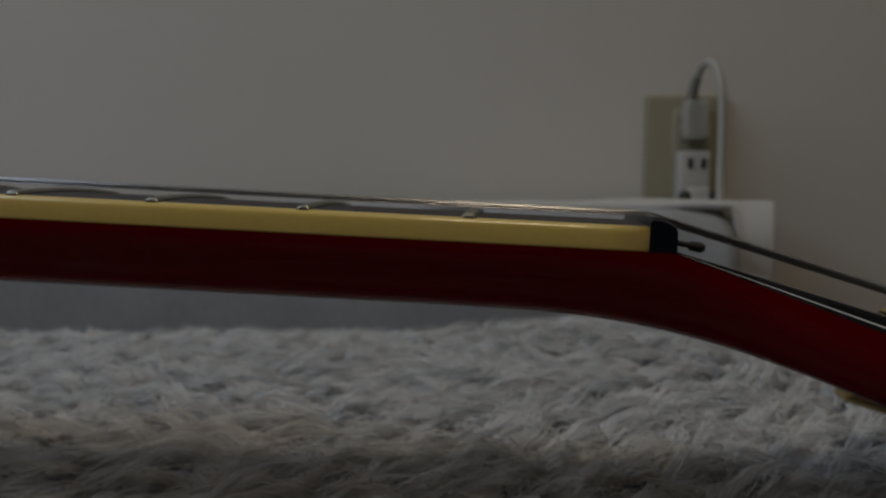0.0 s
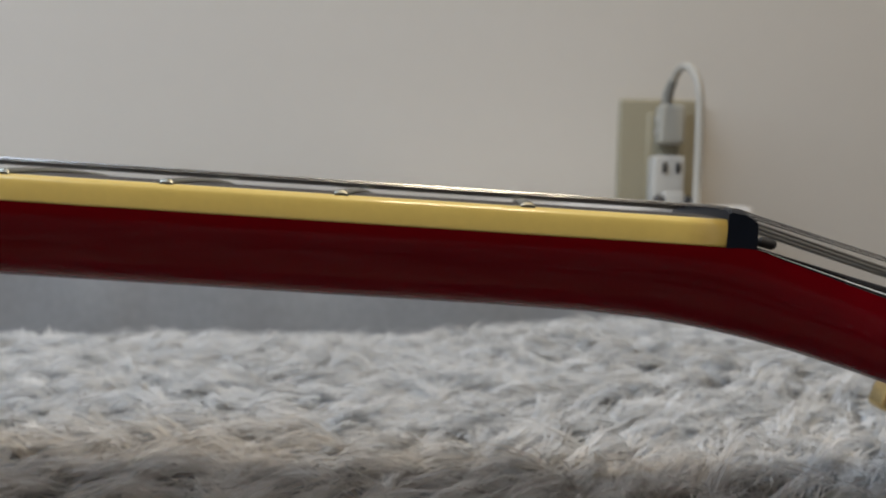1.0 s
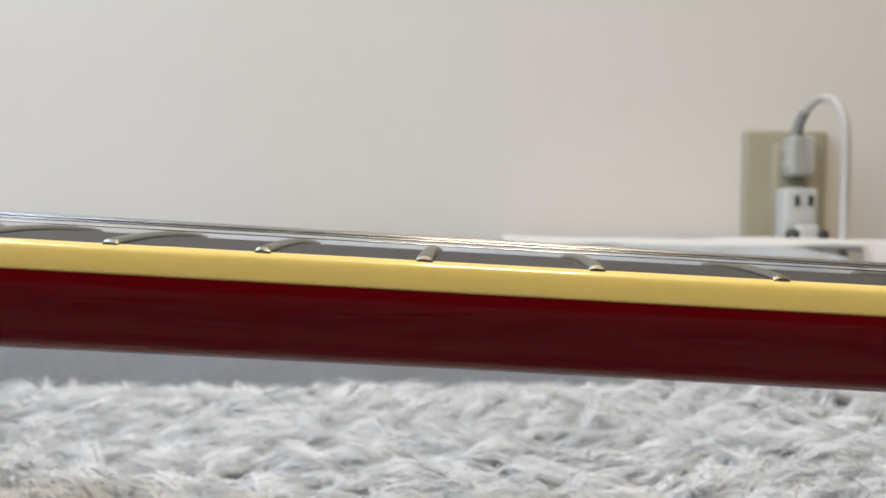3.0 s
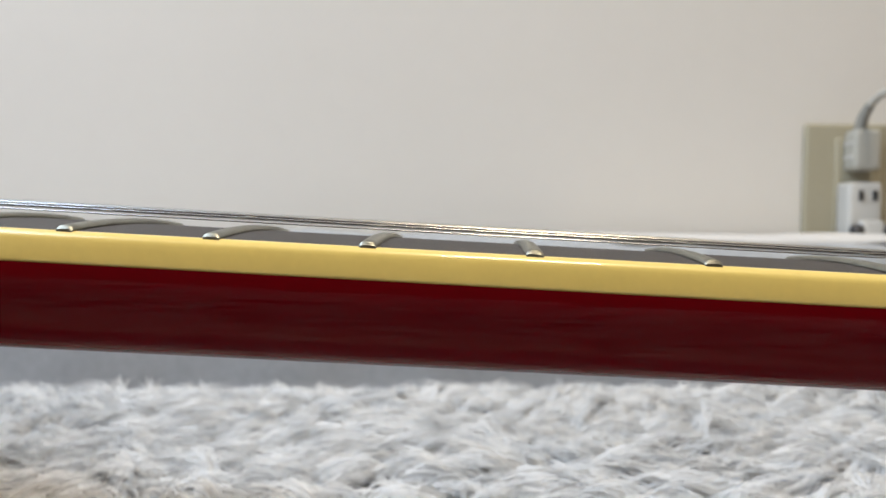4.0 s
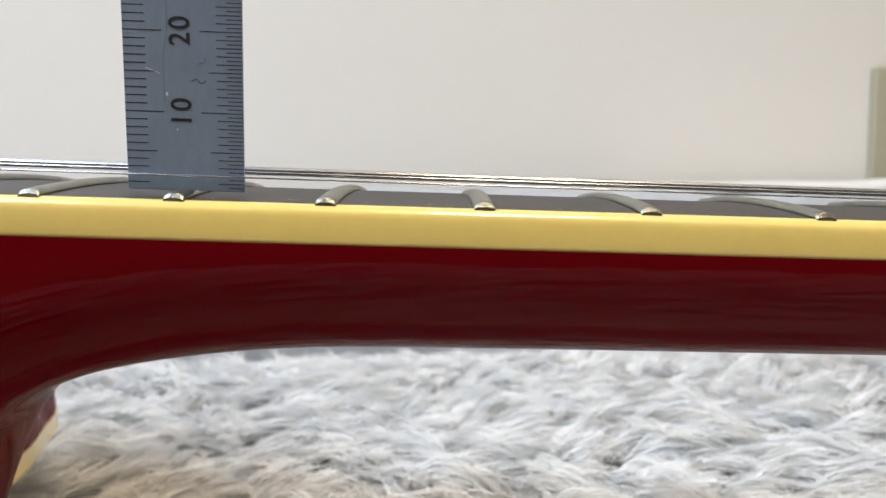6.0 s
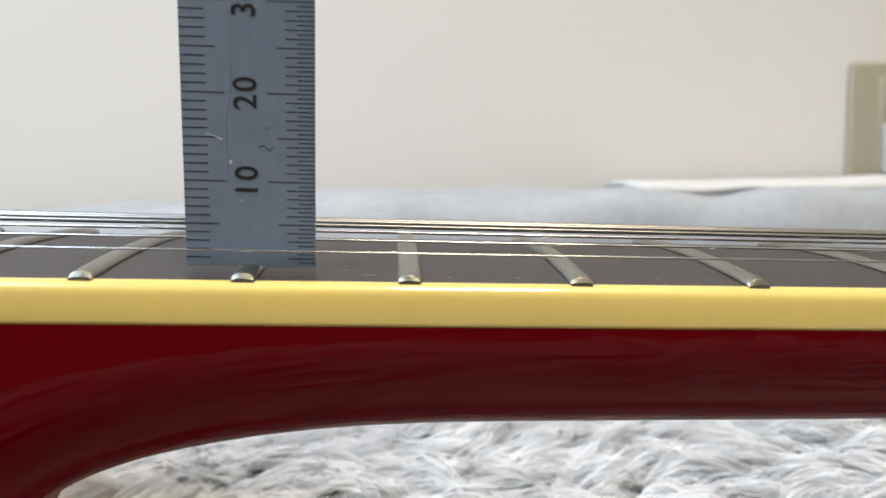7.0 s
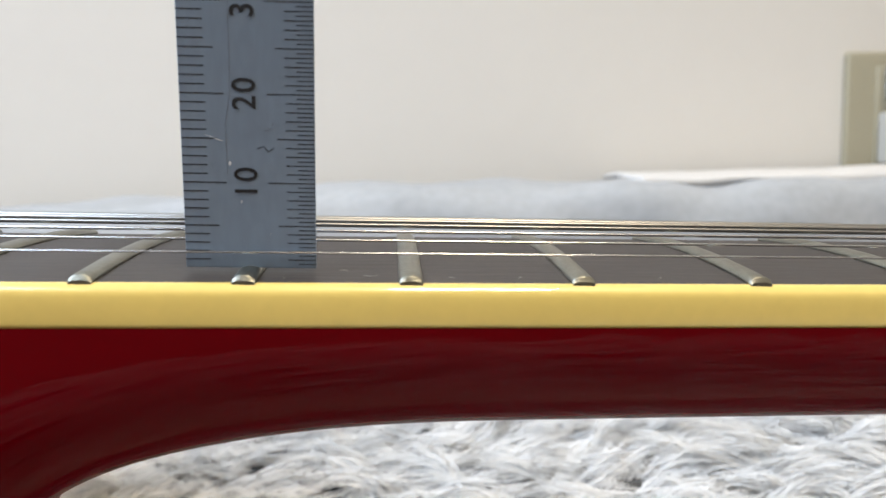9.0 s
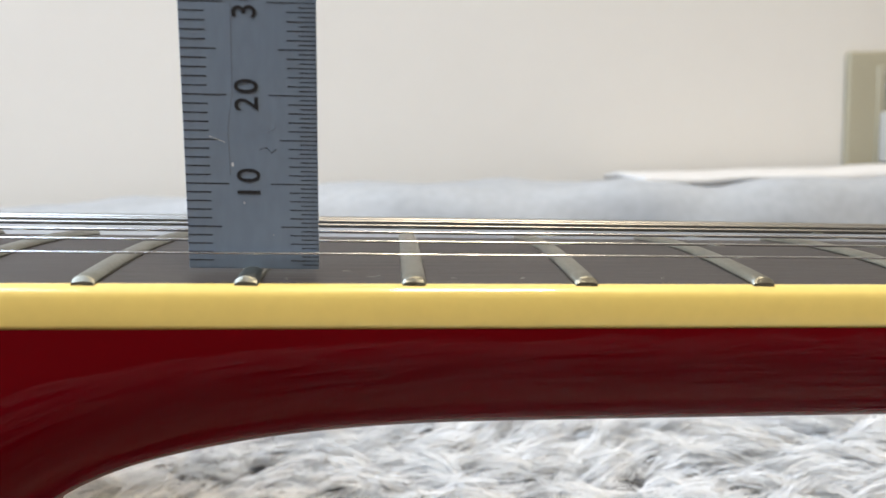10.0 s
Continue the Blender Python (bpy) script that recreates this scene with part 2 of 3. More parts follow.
def fur_throw():
    rng = np.random.default_rng(7)
    x0, x1, y0, y1 = THROW
    thing = tagged(new("fur_throw"), "shaggy pale grey and brown long-pile fur throw", "throw")
    # the woven backing under the pile
    nx, ny = 90, 70
    gx, gy = np.meshgrid(np.linspace(x0, x1, nx), np.linspace(y0, y1, ny), indexing="ij")
    gz = fur_top(gx, gy) - 0.017
    v = np.stack([gx, gy, gz], -1).reshape(-1, 3)
    low = v.copy()
    low[:, 2] -= 0.004
    f = []
    for i in range(nx - 1):
        for j in range(ny - 1):
            a = i * ny + j
            f.append((a, a + ny, a + ny + 1, a + 1))
    mesh_of("backing", v.tolist(), f, MATTRESS, parent=thing)

    def fur(locks, each, box, wide, long, spread):
        """Tapered locks of fibres, lying over one another along a wandering nap."""
        jx = rng.uniform(box[0], box[1], locks)
        jy = rng.uniform(box[2], box[3], locks)
        nap = 0.45 * np.sin(9 * jx + 5 * jy + 1.0) + 0.40 * np.sin(23 * jy - 11 * jx + 0.4) + 0.35 * np.sin(41 * jx + 37 * jy) + rng.normal(0, 0.30, locks)
        nap = np.clip(nap, -0.8, 0.8)
        nap = nap + math.pi * (rng.random(locks) < 0.30 + 0.22 * np.sin(6.0 * jx + 3.0 * jy + 0.8))
        length = long * rng.uniform(0.65, 1.25, locks)
        lift = np.radians(np.clip(rng.normal(31, 7, locks), 14, 41))
        bend = np.clip(rng.normal(0, 0.36, locks), -0.7, 0.7)
        droop = rng.uniform(0.50, 0.80, locks)
        thick = rng.uniform(0.7, 1.25, locks)

        def wide_of(v):
            return np.repeat(v, each)
        n = locks * each
        r, a = spread * np.sqrt(rng.random(n)) * wide_of(thick), rng.uniform(0, 2 * math.pi, n)
        ox, oy = r * np.cos(a), r * np.sin(a)
        loose = np.where(rng.random(n) < 0.18, 0.9, 0.20) * rng.uniform(0.4, 1.3, n)
        ang0, ln = wide_of(nap) + rng.normal(0, 0.07, n), wide_of(length) * rng.uniform(0.72, 1.1, n)
        lf, bd, dr = wide_of(lift) + rng.normal(0, 0.10, n), wide_of(bend) + rng.normal(0, 0.15, n), wide_of(droop)
        bx, by = wide_of(jx), wide_of(jy)
        base_z = fur_top(bx + ox, by + oy) - 0.0150
        segs = 4
        ts = np.linspace(0, 1, segs + 1)
        centre = []
        for t in ts:
            keep = 1 - (1 - loose) * t ** 0.8
            run = ln * t * np.cos(lf) * (0.8 + 0.2 * t)
            ang = ang0 + bd * t
            rise = ln * np.sin(lf) * (t - dr * t * t) * 1.35
            centre.append(np.stack([bx + ox * keep + np.cos(ang) * run, by + oy * keep + np.sin(ang) * run, base_z + rise], -1))
        side = np.stack([-np.sin(ang0), np.cos(ang0), rng.normal(0, 0.6, n)], -1)
        side /= np.linalg.norm(side, axis=1)[:, None]
        w = wide * rng.uniform(0.6, 1.3, n)[:, None]
        rows = []
        for t, c in zip(ts[:-1], centre[:-1]):
            taper = (1 - t ** 2 * 0.7) * 0.5
            rows += [c - side * w * taper, c + side * w * taper]
        rows.append(centre[-1])
        k = len(rows)
        verts = np.stack(rows, 1).reshape(-1, 3)
        base = (np.arange(n) * k)[:, None]
        quads = np.concatenate([base + np.array([2 * i, 2 * i + 1, 2 * i + 3, 2 * i + 2]) for i in range(segs - 1)], 1).reshape(n, segs - 1, 4)
        tri = base + np.array([k - 3, k - 2, k - 1])
        loops = np.concatenate([quads.reshape(n, -1), tri], 1).reshape(-1)
        sizes = np.tile([4] * (segs - 1) + [3], n)
        me = bpy.data.meshes.new("fur")
        me.vertices.add(len(verts))
        me.vertices.foreach_set("co", verts.ravel())
        me.loops.add(len(loops))
        me.loops.foreach_set("vertex_index", loops.astype(np.int32))
        me.polygons.add(len(sizes))
        me.polygons.foreach_set("loop_start", np.concatenate([[0], np.cumsum(sizes)[:-1]]).astype(np.int32))
        me.polygons.foreach_set("use_smooth", [True] * len(sizes))
        me.materials.append(FUR)
        me.update(calc_edges=True)
        ob = new("fur", me)
        ob.parent = thing
        return tagged(ob, kind="stuff")
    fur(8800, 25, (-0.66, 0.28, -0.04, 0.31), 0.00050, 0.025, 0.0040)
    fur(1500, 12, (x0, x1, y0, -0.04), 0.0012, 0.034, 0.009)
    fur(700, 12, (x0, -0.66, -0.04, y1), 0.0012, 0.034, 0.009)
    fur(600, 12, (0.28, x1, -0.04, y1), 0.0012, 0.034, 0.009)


fur_throw()


def soft_block(name, x0, x1, y0, y1, z0, top, mat, ripple, label, category, seed, nx=90, parent=None):
    """A padded length of bedding with rounded edges, a sagging top and shallow folds."""
    rings = []
    for i in range(nx + 1):
        u = i / nx
        x = x0 + (x1 - x0) * u
        e = min(1, min(u, 1 - u) * 22) ** 0.5
        zt = top(x)
        ring = []
        for j in range(40):
            a = 2 * math.pi * j / 40
            c, s = math.cos(a), math.sin(a)
            py = (y0 + y1) / 2 + (y1 - y0) / 2 * math.copysign(abs(c) ** 0.35, c) * (0.94 + 0.06 * e)
            pz = (z0 + zt) / 2 + (zt - z0) / 2 * math.copysign(abs(s) ** 0.35, s) * (0.9 + 0.1 * e)
            d = noise.noise(Vector((x * 14 + seed, py * 14, pz * 22))) * ripple + noise.noise(Vector((x * 45, py * 45 + seed, pz * 60))) * ripple * 0.2
            ring.append((x, py + d * (-1 if c < 0 else 0.2), max(pz + d * (0.8 if s > 0 else 0), z0)))
        rings.append(ring)
    v, f = loft(rings)
    return tagged(mesh_of(name, v, f, mat, parent=parent), label, category)


blanket = soft_block("folded_blanket", -0.80, 0.128, 0.425, 0.565, 0.0, lambda x: table(x, [(-0.8, 0.168), (-0.56, 0.190), (-0.35, 0.199), (-0.1, 0.1985), (0.165, 0.1995)]),
           GREY_CLOTH, 0.007, "blue-grey fluffy folded blanket against the wall", "blanket", 3.0)


def folded_sheet():
    """A white sheet folded over the blanket's end: top, rounded front edge and a short hang, with thickness."""
    prof = [(0.570, 0.2000), (0.53, 0.2025), (0.48, 0.2030), (0.470, 0.2025), (0.458, 0.2016), (0.4540, 0.1994), (0.4535, 0.1972)]
    inner = [(y + 0.004 * (1 if i > 3 else 0), z - 0.004) for i, (y, z) in enumerate(prof)]
    rings = []
    for i in range(81):
        x = -0.125 + 0.286 * i / 80
        hang = 0.0015 * math.sin(x * 40) + 0.075 * max(0, min(1, (x - 0.130) / 0.010)) - 0.0012 * max(0, min(1, (0.02 - x) / 0.08))
        ring = []
        for k, (y, z) in enumerate(prof + inner[::-1]):
            d = noise.noise(Vector((x * 22, y * 18, 4.0))) * 0.0022
            drop = hang * {5: 0.4, 6: 1, 7: 1, 8: 0.4}.get(k, 0)
            ring.append((x, y + d, z + d + 0.016 * max(0, x) - drop))
        rings.append(ring)
    v, f = loft(rings)
    tagged(mesh_of("folded_sheet", v, f, WHITE_CLOTH), "white cotton sheet folded over the grey blanket", "sheet")


folded_sheet()


# ---- wall socket with plugs ----
def socket():
    px, top = 0.0800, 0.2955
    thing = tagged(new("wall_socket"), "ivory plastic wall socket plate on the papered wall", "socket")
    thing.location = (px, BACK, top)
    part("plate", block(0, -0.008, -0.120, 0.070, 0, 0, 0.004, 3), IVORY, thing, smooth=True)
    part("socket_insert", block(0.024, -0.0105, -0.098, 0.062, -0.006, -0.012, 0.002, 2), IVORY, thing, smooth=True)
    plug = tagged(new("power_plug"), "pale grey power plug with a looped white cord in the socket", "plug")
    plug.location = (px, BACK, top)
    part("plug_body", block(0.0300, -0.034, -0.040, 0.0510, -0.0112, -0.007, 0.004, 3), GREY_PLASTIC, plug, smooth=True)
    part("plug_rib", block(0.0292, -0.030, -0.0195, 0.0518, -0.0125, -0.0165, 0.001, 2), WHITE_PLASTIC, plug, smooth=True)
    part("plug_rib", block(0.0292, -0.030, -0.0305, 0.0518, -0.0125, -0.0275, 0.001, 2), WHITE_PLASTIC, plug, smooth=True)
    relief = smooth_path([(0.0360, -0.026, -0.009), (0.0368, -0.031, 0.003), (0.0385, -0.040, 0.012)], 5)
    v, f = tube(relief, [0.0052 - 0.0016 * i / (len(relief) - 1) for i in range(len(relief))], 12)
    mesh_of("strain_relief", v, f, RELIEF, parent=plug)
    v, f = tube(smooth_path([(0.0385, -0.040, 0.012), (0.0377, -0.058, 0.0165), (0.0388, -0.076, 0.0172), (0.0420, -0.090, 0.0110), (0.0445, -0.098, -0.004),
                             (0.0455, -0.100, -0.03), (0.0455, -0.100, -0.10), (0.0460, -0.098, -0.19)], 8), 0.0034, 10)
    mesh_of("cord", v, f, CORD, parent=plug, label="off-white cord looping up and down the wall")
    tap = tagged(new("tap_adapter"), "white plastic tap adapter with two slots plugged below", "adapter")
    tap.location = (px, BACK, top)
    part("tap_body", block(0.0255, -0.036, -0.092, 0.0515, -0.0112, -0.050, 0.003, 3), WHITE_PLASTIC, tap, smooth=True)
    for sx in (0.0345, 0.0455):
        part("slot", block(sx - 0.0018, -0.0375, -0.0645, sx + 0.0018, -0.0362, -0.0565), DARK_PLASTIC, tap)
    low = tagged(new("small_plug"), "white round plug with dark grips below the adapter slots", "plug")
    low.location = (px, BACK, top)
    part("plug_body", block(0.0315, -0.046, -0.099, 0.0505, -0.0364, -0.080, 0.004, 3), WHITE_PLASTIC, low, smooth=True)
    for sx in (0.0300, 0.0530):
        v, f = turned([(0.0, 0), (0.0046, 0), (0.0052, 0.003), (0.0046, 0.009), (0.0, 0.009)], pose(sx, -0.0368, -0.0885, 90))
        mesh_of("grip", v, f, DARK_PLASTIC, parent=low, label="dark plastic grip")


socket()

# ---- guitar ----
SCALE = 0.6285
RADIUS = 0.305


def fret_x(n):
    return -SCALE * (1 - 2 ** (-n / 12))


def half_width(x):
    return 0.0215 - x * 0.0048 / (SCALE / 2)


def crown(x, y):
    return max(0.0, (half_width(x) ** 2 - y * y) / (2 * RADIUS))


guitar = tagged(new("electric_guitar"), "cherry red electric guitar with cream binding lying on the fur throw", "guitar")
guitar.matrix_world = NECK

FACE = 14.4          # the head's backward tilt
HEAD0 = 0.0055       # where the head's face begins
TOP = -0.0049        # underside of the binding


def face_z(x):
    return -0.0054 - max(0, x - HEAD0) * math.tan(radians(FACE))


BOTTOM = [(-0.470, -0.071), (-0.3605, -0.071), (-0.3580, -0.062), (-0.3548, -0.0515), (-0.3517, -0.0440), (-0.349, -0.0392), (-0.3446, -0.0336), (-0.340, -0.0303), (-0.3372, -0.0289),
          (-0.3314, -0.0266), (-0.3226, -0.0247), (-0.313, -0.0234), (-0.305, -0.0226), (-0.297, -0.0222), (-0.28, -0.0219), (-0.25, -0.0216), (-0.21, -0.0212), (-0.15, -0.0206),
          (-0.07, -0.0202), (-0.042, -0.0200), (-0.02, -0.0201), (-0.008, -0.0208), (0.002, -0.0219), (0.0106, -0.0233), (0.021, -0.0254), (0.033, -0.0284), (0.0436, -0.0316), (0.21, -0.0818)]
HEADW = [(0.0, 0.0215), (0.010, 0.0222), (0.020, 0.0250), (0.030, 0.0305), (0.040, 0.0350), (0.052, 0.0385), (0.07, 0.0400), (0.13, 0.0385), (0.175, 0.0395), (0.192, 0.034), (0.200, 0.022)]


def ply_z(x, offset):
    """Height of a head ply, the plies thinning out towards the nut."""
    return face_z(x) + 0.0008 + (offset - 0.0012) * min(1, 0.12 + 0.88 * max(0, x - HEAD0) / 0.035)


def neck_half(x):
    return half_width(x) if x < 0 else table(x, HEADW)


def neck():
    rings = []
    for i in range(336):
        x = -0.47 + 0.002 * i
        w = neck_half(x)
        zt = TOP if x < 0.005 else ply_z(x, -0.0018)
        zb = sum(table(x + d, BOTTOM) for d in (-0.003, -0.0015, 0, 0.0015, 0.003)) / 5
        # rounded on the neck, squarer at heel and head
        sq = table(x, [(-0.47, 0.45), (-0.36, 0.5), (-0.335, 0.68), (-0.315, 0.85), (-0.29, 0.95), (-0.01, 0.95), (0.02, 0.75), (0.05, 0.35), (0.2, 0.3)])
        rings.append([(x, -w * math.copysign(abs(math.cos(a)) ** sq, math.cos(a)), zt - (zt - zb) * abs(math.sin(a)) ** sq)
                      for a in (math.pi * j / 40 for j in range(41))])
    v, f = loft(rings, closed=False)
    k = len(v)
    f += [tuple(range(41)), tuple(range(k - 41, k))]
    mesh_of("neck", v, f, CHERRY, parent=guitar, label="glossy cherry red neck running into the head")


neck()
BOARD_END = -0.462


def fingerboard():
    rings = []
    for i in range(60):
        x = BOARD_END + (0 - BOARD_END) * i / 59
        w = half_width(x) - 0.00108
        ring = [(x, -w + 2 * w * j / 24, crown(x, -w + 2 * w * j / 24) - 0.00005) for j in range(25)] + [(x, w, -0.0052), (x, -w, -0.0049)]
        rings.append(ring)
    v, f = loft(rings)
    mesh_of("fingerboard", v, f, EBONY, False, guitar, "dark brown wooden fingerboard")
    for s in (-1, 1):
        rings = []
        for i in range(60):
            x = BOARD_END + (0 - BOARD_END) * i / 59
            w = half_width(x)
            prof = [(w - 0.0011, crown(x, w - 0.0011) + 0.00002), (w - 0.00092, 0.00002), (w - 0.00076, -0.00006), (w - 0.00058, -0.00020), (w - 0.00040, -0.00038), (w - 0.00022, -0.00058),
                    (w - 0.00009, -0.00078), (w, -0.00102), (w + 0.00006, -0.0014), (w + 0.00009, -0.0022), (w + 0.00006, -0.0034), (w - 0.00002, -0.0044), (w - 0.00010, -0.0049), (w - 0.0011, -0.0049)]
            rings.append([(x, s * y, z - (0.0003 if s > 0 and k < 5 else 0)) for k, (y, z) in enumerate(prof)])
        v, f = loft(rings)
        mesh_of("binding", v, f, CREAM, True, guitar, "aged cream plastic edge binding")


fingerboard()


def fret(n):
    x0 = fret_x(n)
    w = half_width(x0)
    rings = []
    m = 22
    for i in range(m + 1):
        u = -1 + 2 * i / m
        y = u * (w - 0.0007)
        # ends filed to a slope
        cut = min(1, (1 - abs(u)) * w / 0.0007)
        h = 0.00098 * (0.28 + 0.72 * cut) if i not in (0, m) else 0.0003
        hw = 0.00136 * (0.92 + 0.1 * cut)
        ring = [(x0 + hw * math.cos(a), y, crown(x0, y) + h * math.sin(a) ** 0.8 if 0 < a < math.pi else crown(x0, y) - 0.0002) for a in [math.pi * j / 12 for j in range(13)]]
        rings.append(ring)
    # finer rings near the ends for the filed facets
    ends = []
    for s in (-1, 1):
        for d in (0.00004, 0.00036, 0.00050):
            y = s * (w - 0.0007 - d)
            ends.append(y)
    rings = [rings[0]] + [ring_at(x0, w, y) for y in sorted(ends + [(-1 + 2 * i / m) * (w - 0.0015) for i in range(1, m)])] + [rings[-1]]
    v, f = loft(rings)
    ob = mesh_of("fret", v, f, FRET, True, guitar)
    for p in ob.data.polygons:
        p.use_smooth = abs(p.center.y) < w - 0.0010


def ring_at(x0, w, y):
    cut = min(1, max(0.0, (w - 0.0007 - abs(y))) / 0.00042)
    h = 0.00098 * (0.22 + 0.78 * cut)
    hw = 0.00138 * (0.92 + 0.1 * cut)
    return [(x0 + hw * math.cos(a), y, crown(x0, y) - 0.0001 + h * max(0, math.sin(a)) ** 0.8) for a in [math.pi * j / 12 for j in range(13)]]


for n in range(1, 23):
    fret(n)


def nut():
    w = 0.0216
    rings = []
    for i in range(31):
        y = -w + 2 * w * i / 30
        zt = 0.0012 + crown(0, y) + 0.0007
        lip = 0.0006 if i in (0, 30) else 0.0
        rings.append([(0.00005, y, -0.0050), (0.00005, y, zt - 0.0004 - lip), (0.0006, y, zt - lip), (0.0030, y, zt - 0.0003 - lip), (0.0049, y, zt - 0.0013 - lip), (0.0053, y, zt - 0.002 - lip), (0.0054, y, -0.0050)])
    v, f = loft(rings)
    mesh_of("nut", v, f, NUTM, False, guitar, "black string nut")


nut()


def head_face():
    """The head's black veneer with a thin white line below it."""
    def slab(name, up, down, inset, mat, label):
        xs = [HEAD0 + 0.0003 + (0.2 - HEAD0 - 0.0003) * i / 70 for i in range(71)]
        rings = []
        for x in xs:
            w = neck_half(x) - inset
            zt, zb = ply_z(x, up), ply_z(x, down)
            bev = (0.0001 + 0.0006 * min(1, (x - HEAD0) / 0.03)) * (1 if up > 0 else 0.3)
            rings.append([(x, -w, zb), (x, -w, zt - bev), (x, -w + bev * 0.3, zt - bev * 0.3), (x, -w + bev, zt), (x, w - bev, zt), (x, w, zt - bev), (x, w, zb)])
        v, f = loft(rings)
        mesh_of(name, v, f, mat, False, guitar, label)
    slab("head_veneer", 0.0014, -0.0005, 0.0, BLACK, "glossy black head veneer")
    slab("head_line", -0.0005, -0.0009, -0.0001, WHITE_PLY, "thin white ply line round the head")
    slab("head_veneer_lower", -0.0009, -0.0018, 0.0, BLACK, "black lower ply of the head")


head_face()

POSTS = [(0.068, -0.0258), (0.107, -0.0262), (0.146, -0.0262), (0.146, 0.0262), (0.107, 0.0262), (0.068, 0.0258)]


def tuner(x, y):
    s = 1 if y > 0 else -1
    t = new("tuner")
    t.parent = guitar
    t.matrix_basis = pose(x, y, face_z(x), 0, FACE, 0)
    tagged(t, "gold-plated tuning machine")
    v, f = turned([(0.0, 0.010), (0.0026, 0.010), (0.003, 0.0094), (0.0026, 0.0065), (0.003, 0.0035), (0.0031, 0.0022), (0.0052, 0.0022), (0.0052, 0.0010), (0.0, 0.0010)])
    mesh_of("post", v, f, GOLD, parent=t)
    v, f = turned([(0.0, -0.0165), (0.0072, -0.0165), (0.0078, -0.0172), (0.0078, -0.0260), (0.0070, -0.0265), (0.0, -0.0267)], pose(0.0155, 0, 0))
    mesh_of("housing", v, f, GOLD, parent=t)
    v, f = turned([(0.0, 0), (0.0032, 0), (0.0034, 0.003), (0.0022, 0.004), (0.0022, 0.024), (0.0, 0.024)], pose(0.0185, s * 0.0065, -0.0225, -90 * s, 0, 0))
    mesh_of("shaft", v, f, GOLD, parent=t)
    part("button", block(-0.0105, -0.0050, -0.0037, 0.0105, 0.0050, 0.0037, 0.0022, 4, pose(0.0170, s * 0.0350, -0.0225)), GOLD, t, smooth=True)


for p in POSTS:
    tuner(*p)


def string(i):
    """String i, 0 the thinnest: from the bridge over the nut to its tuner's post."""
    r = (0.000127, 0.000165, 0.000216, 0.00033, 0.000457, 0.000584)[i]
    u = -1 + 2 * i / 5
    yn, yb = 0.0178 * u, 0.0256 * u
    zn = 0.00185 + crown(0, yn)
    zb = 0.0040 + 0.0004 * (i / 5) + (0.0256 ** 2 - yb * yb) / (2 * RADIUS)
    px, py = POSTS[i]
    pz = face_z(px) + 0.0062
    pts = [(-SCALE, yb, zb), (-SCALE / 2, (yn + yb) / 2, (zn + zb) / 2), (-0.01, yn + (yb - yn) * 0.016, zn + (zb - zn) * 0.016), (0.0006, yn, zn), (0.0028, yn, zn - 0.0001),
           (0.0052, yn + 0.0001 * u, zn - 0.0008), (px, py - math.copysign(0.0026, py), pz)]
    v, f = tube(pts, r, 8)
    mesh_of("string", v, f, STEEL_STRING if i < 3 else WOUND_STRING, True, guitar, "plain steel string" if i < 3 else "wound nickel string")
    coil = [(px + 0.0029 * math.cos(a), py + 0.0029 * math.sin(a), pz - 0.0006 * a / 6) for a in [0.5 * k for k in range(38)]]
    pts = [tuple(c) for c in coil]
    rings = []
    for k, c in enumerate(pts):
        a = 0.5 * k
        d = Vector((math.cos(a), math.sin(a), 0))
        rings.append([Vector(c) + d * r * math.cos(b) + Vector((0, 0, r)) * math.sin(b) for b in [2 * math.pi * j / 6 for j in range(6)]])
    v, f = loft(rings)
    mesh_of("string_coil", v, f, STEEL_STRING if i < 3 else WOUND_STRING, True, guitar)


for i in range(6):
    string(i)

v, f = turned([(0.0, 0), (0.0006, 0), (0.0006, 0.0042), (0.0010, 0.0046), (0.0011, 0.0070), (0.0007, 0.0076), (0.0, 0.0077)], pose(0.0058, -0.008, -0.0031, 0, 99, 0))
mesh_of("truss_rod_nut", v, f, DARK_PLASTIC, False, guitar, "small dark truss rod nut behind the string nut")


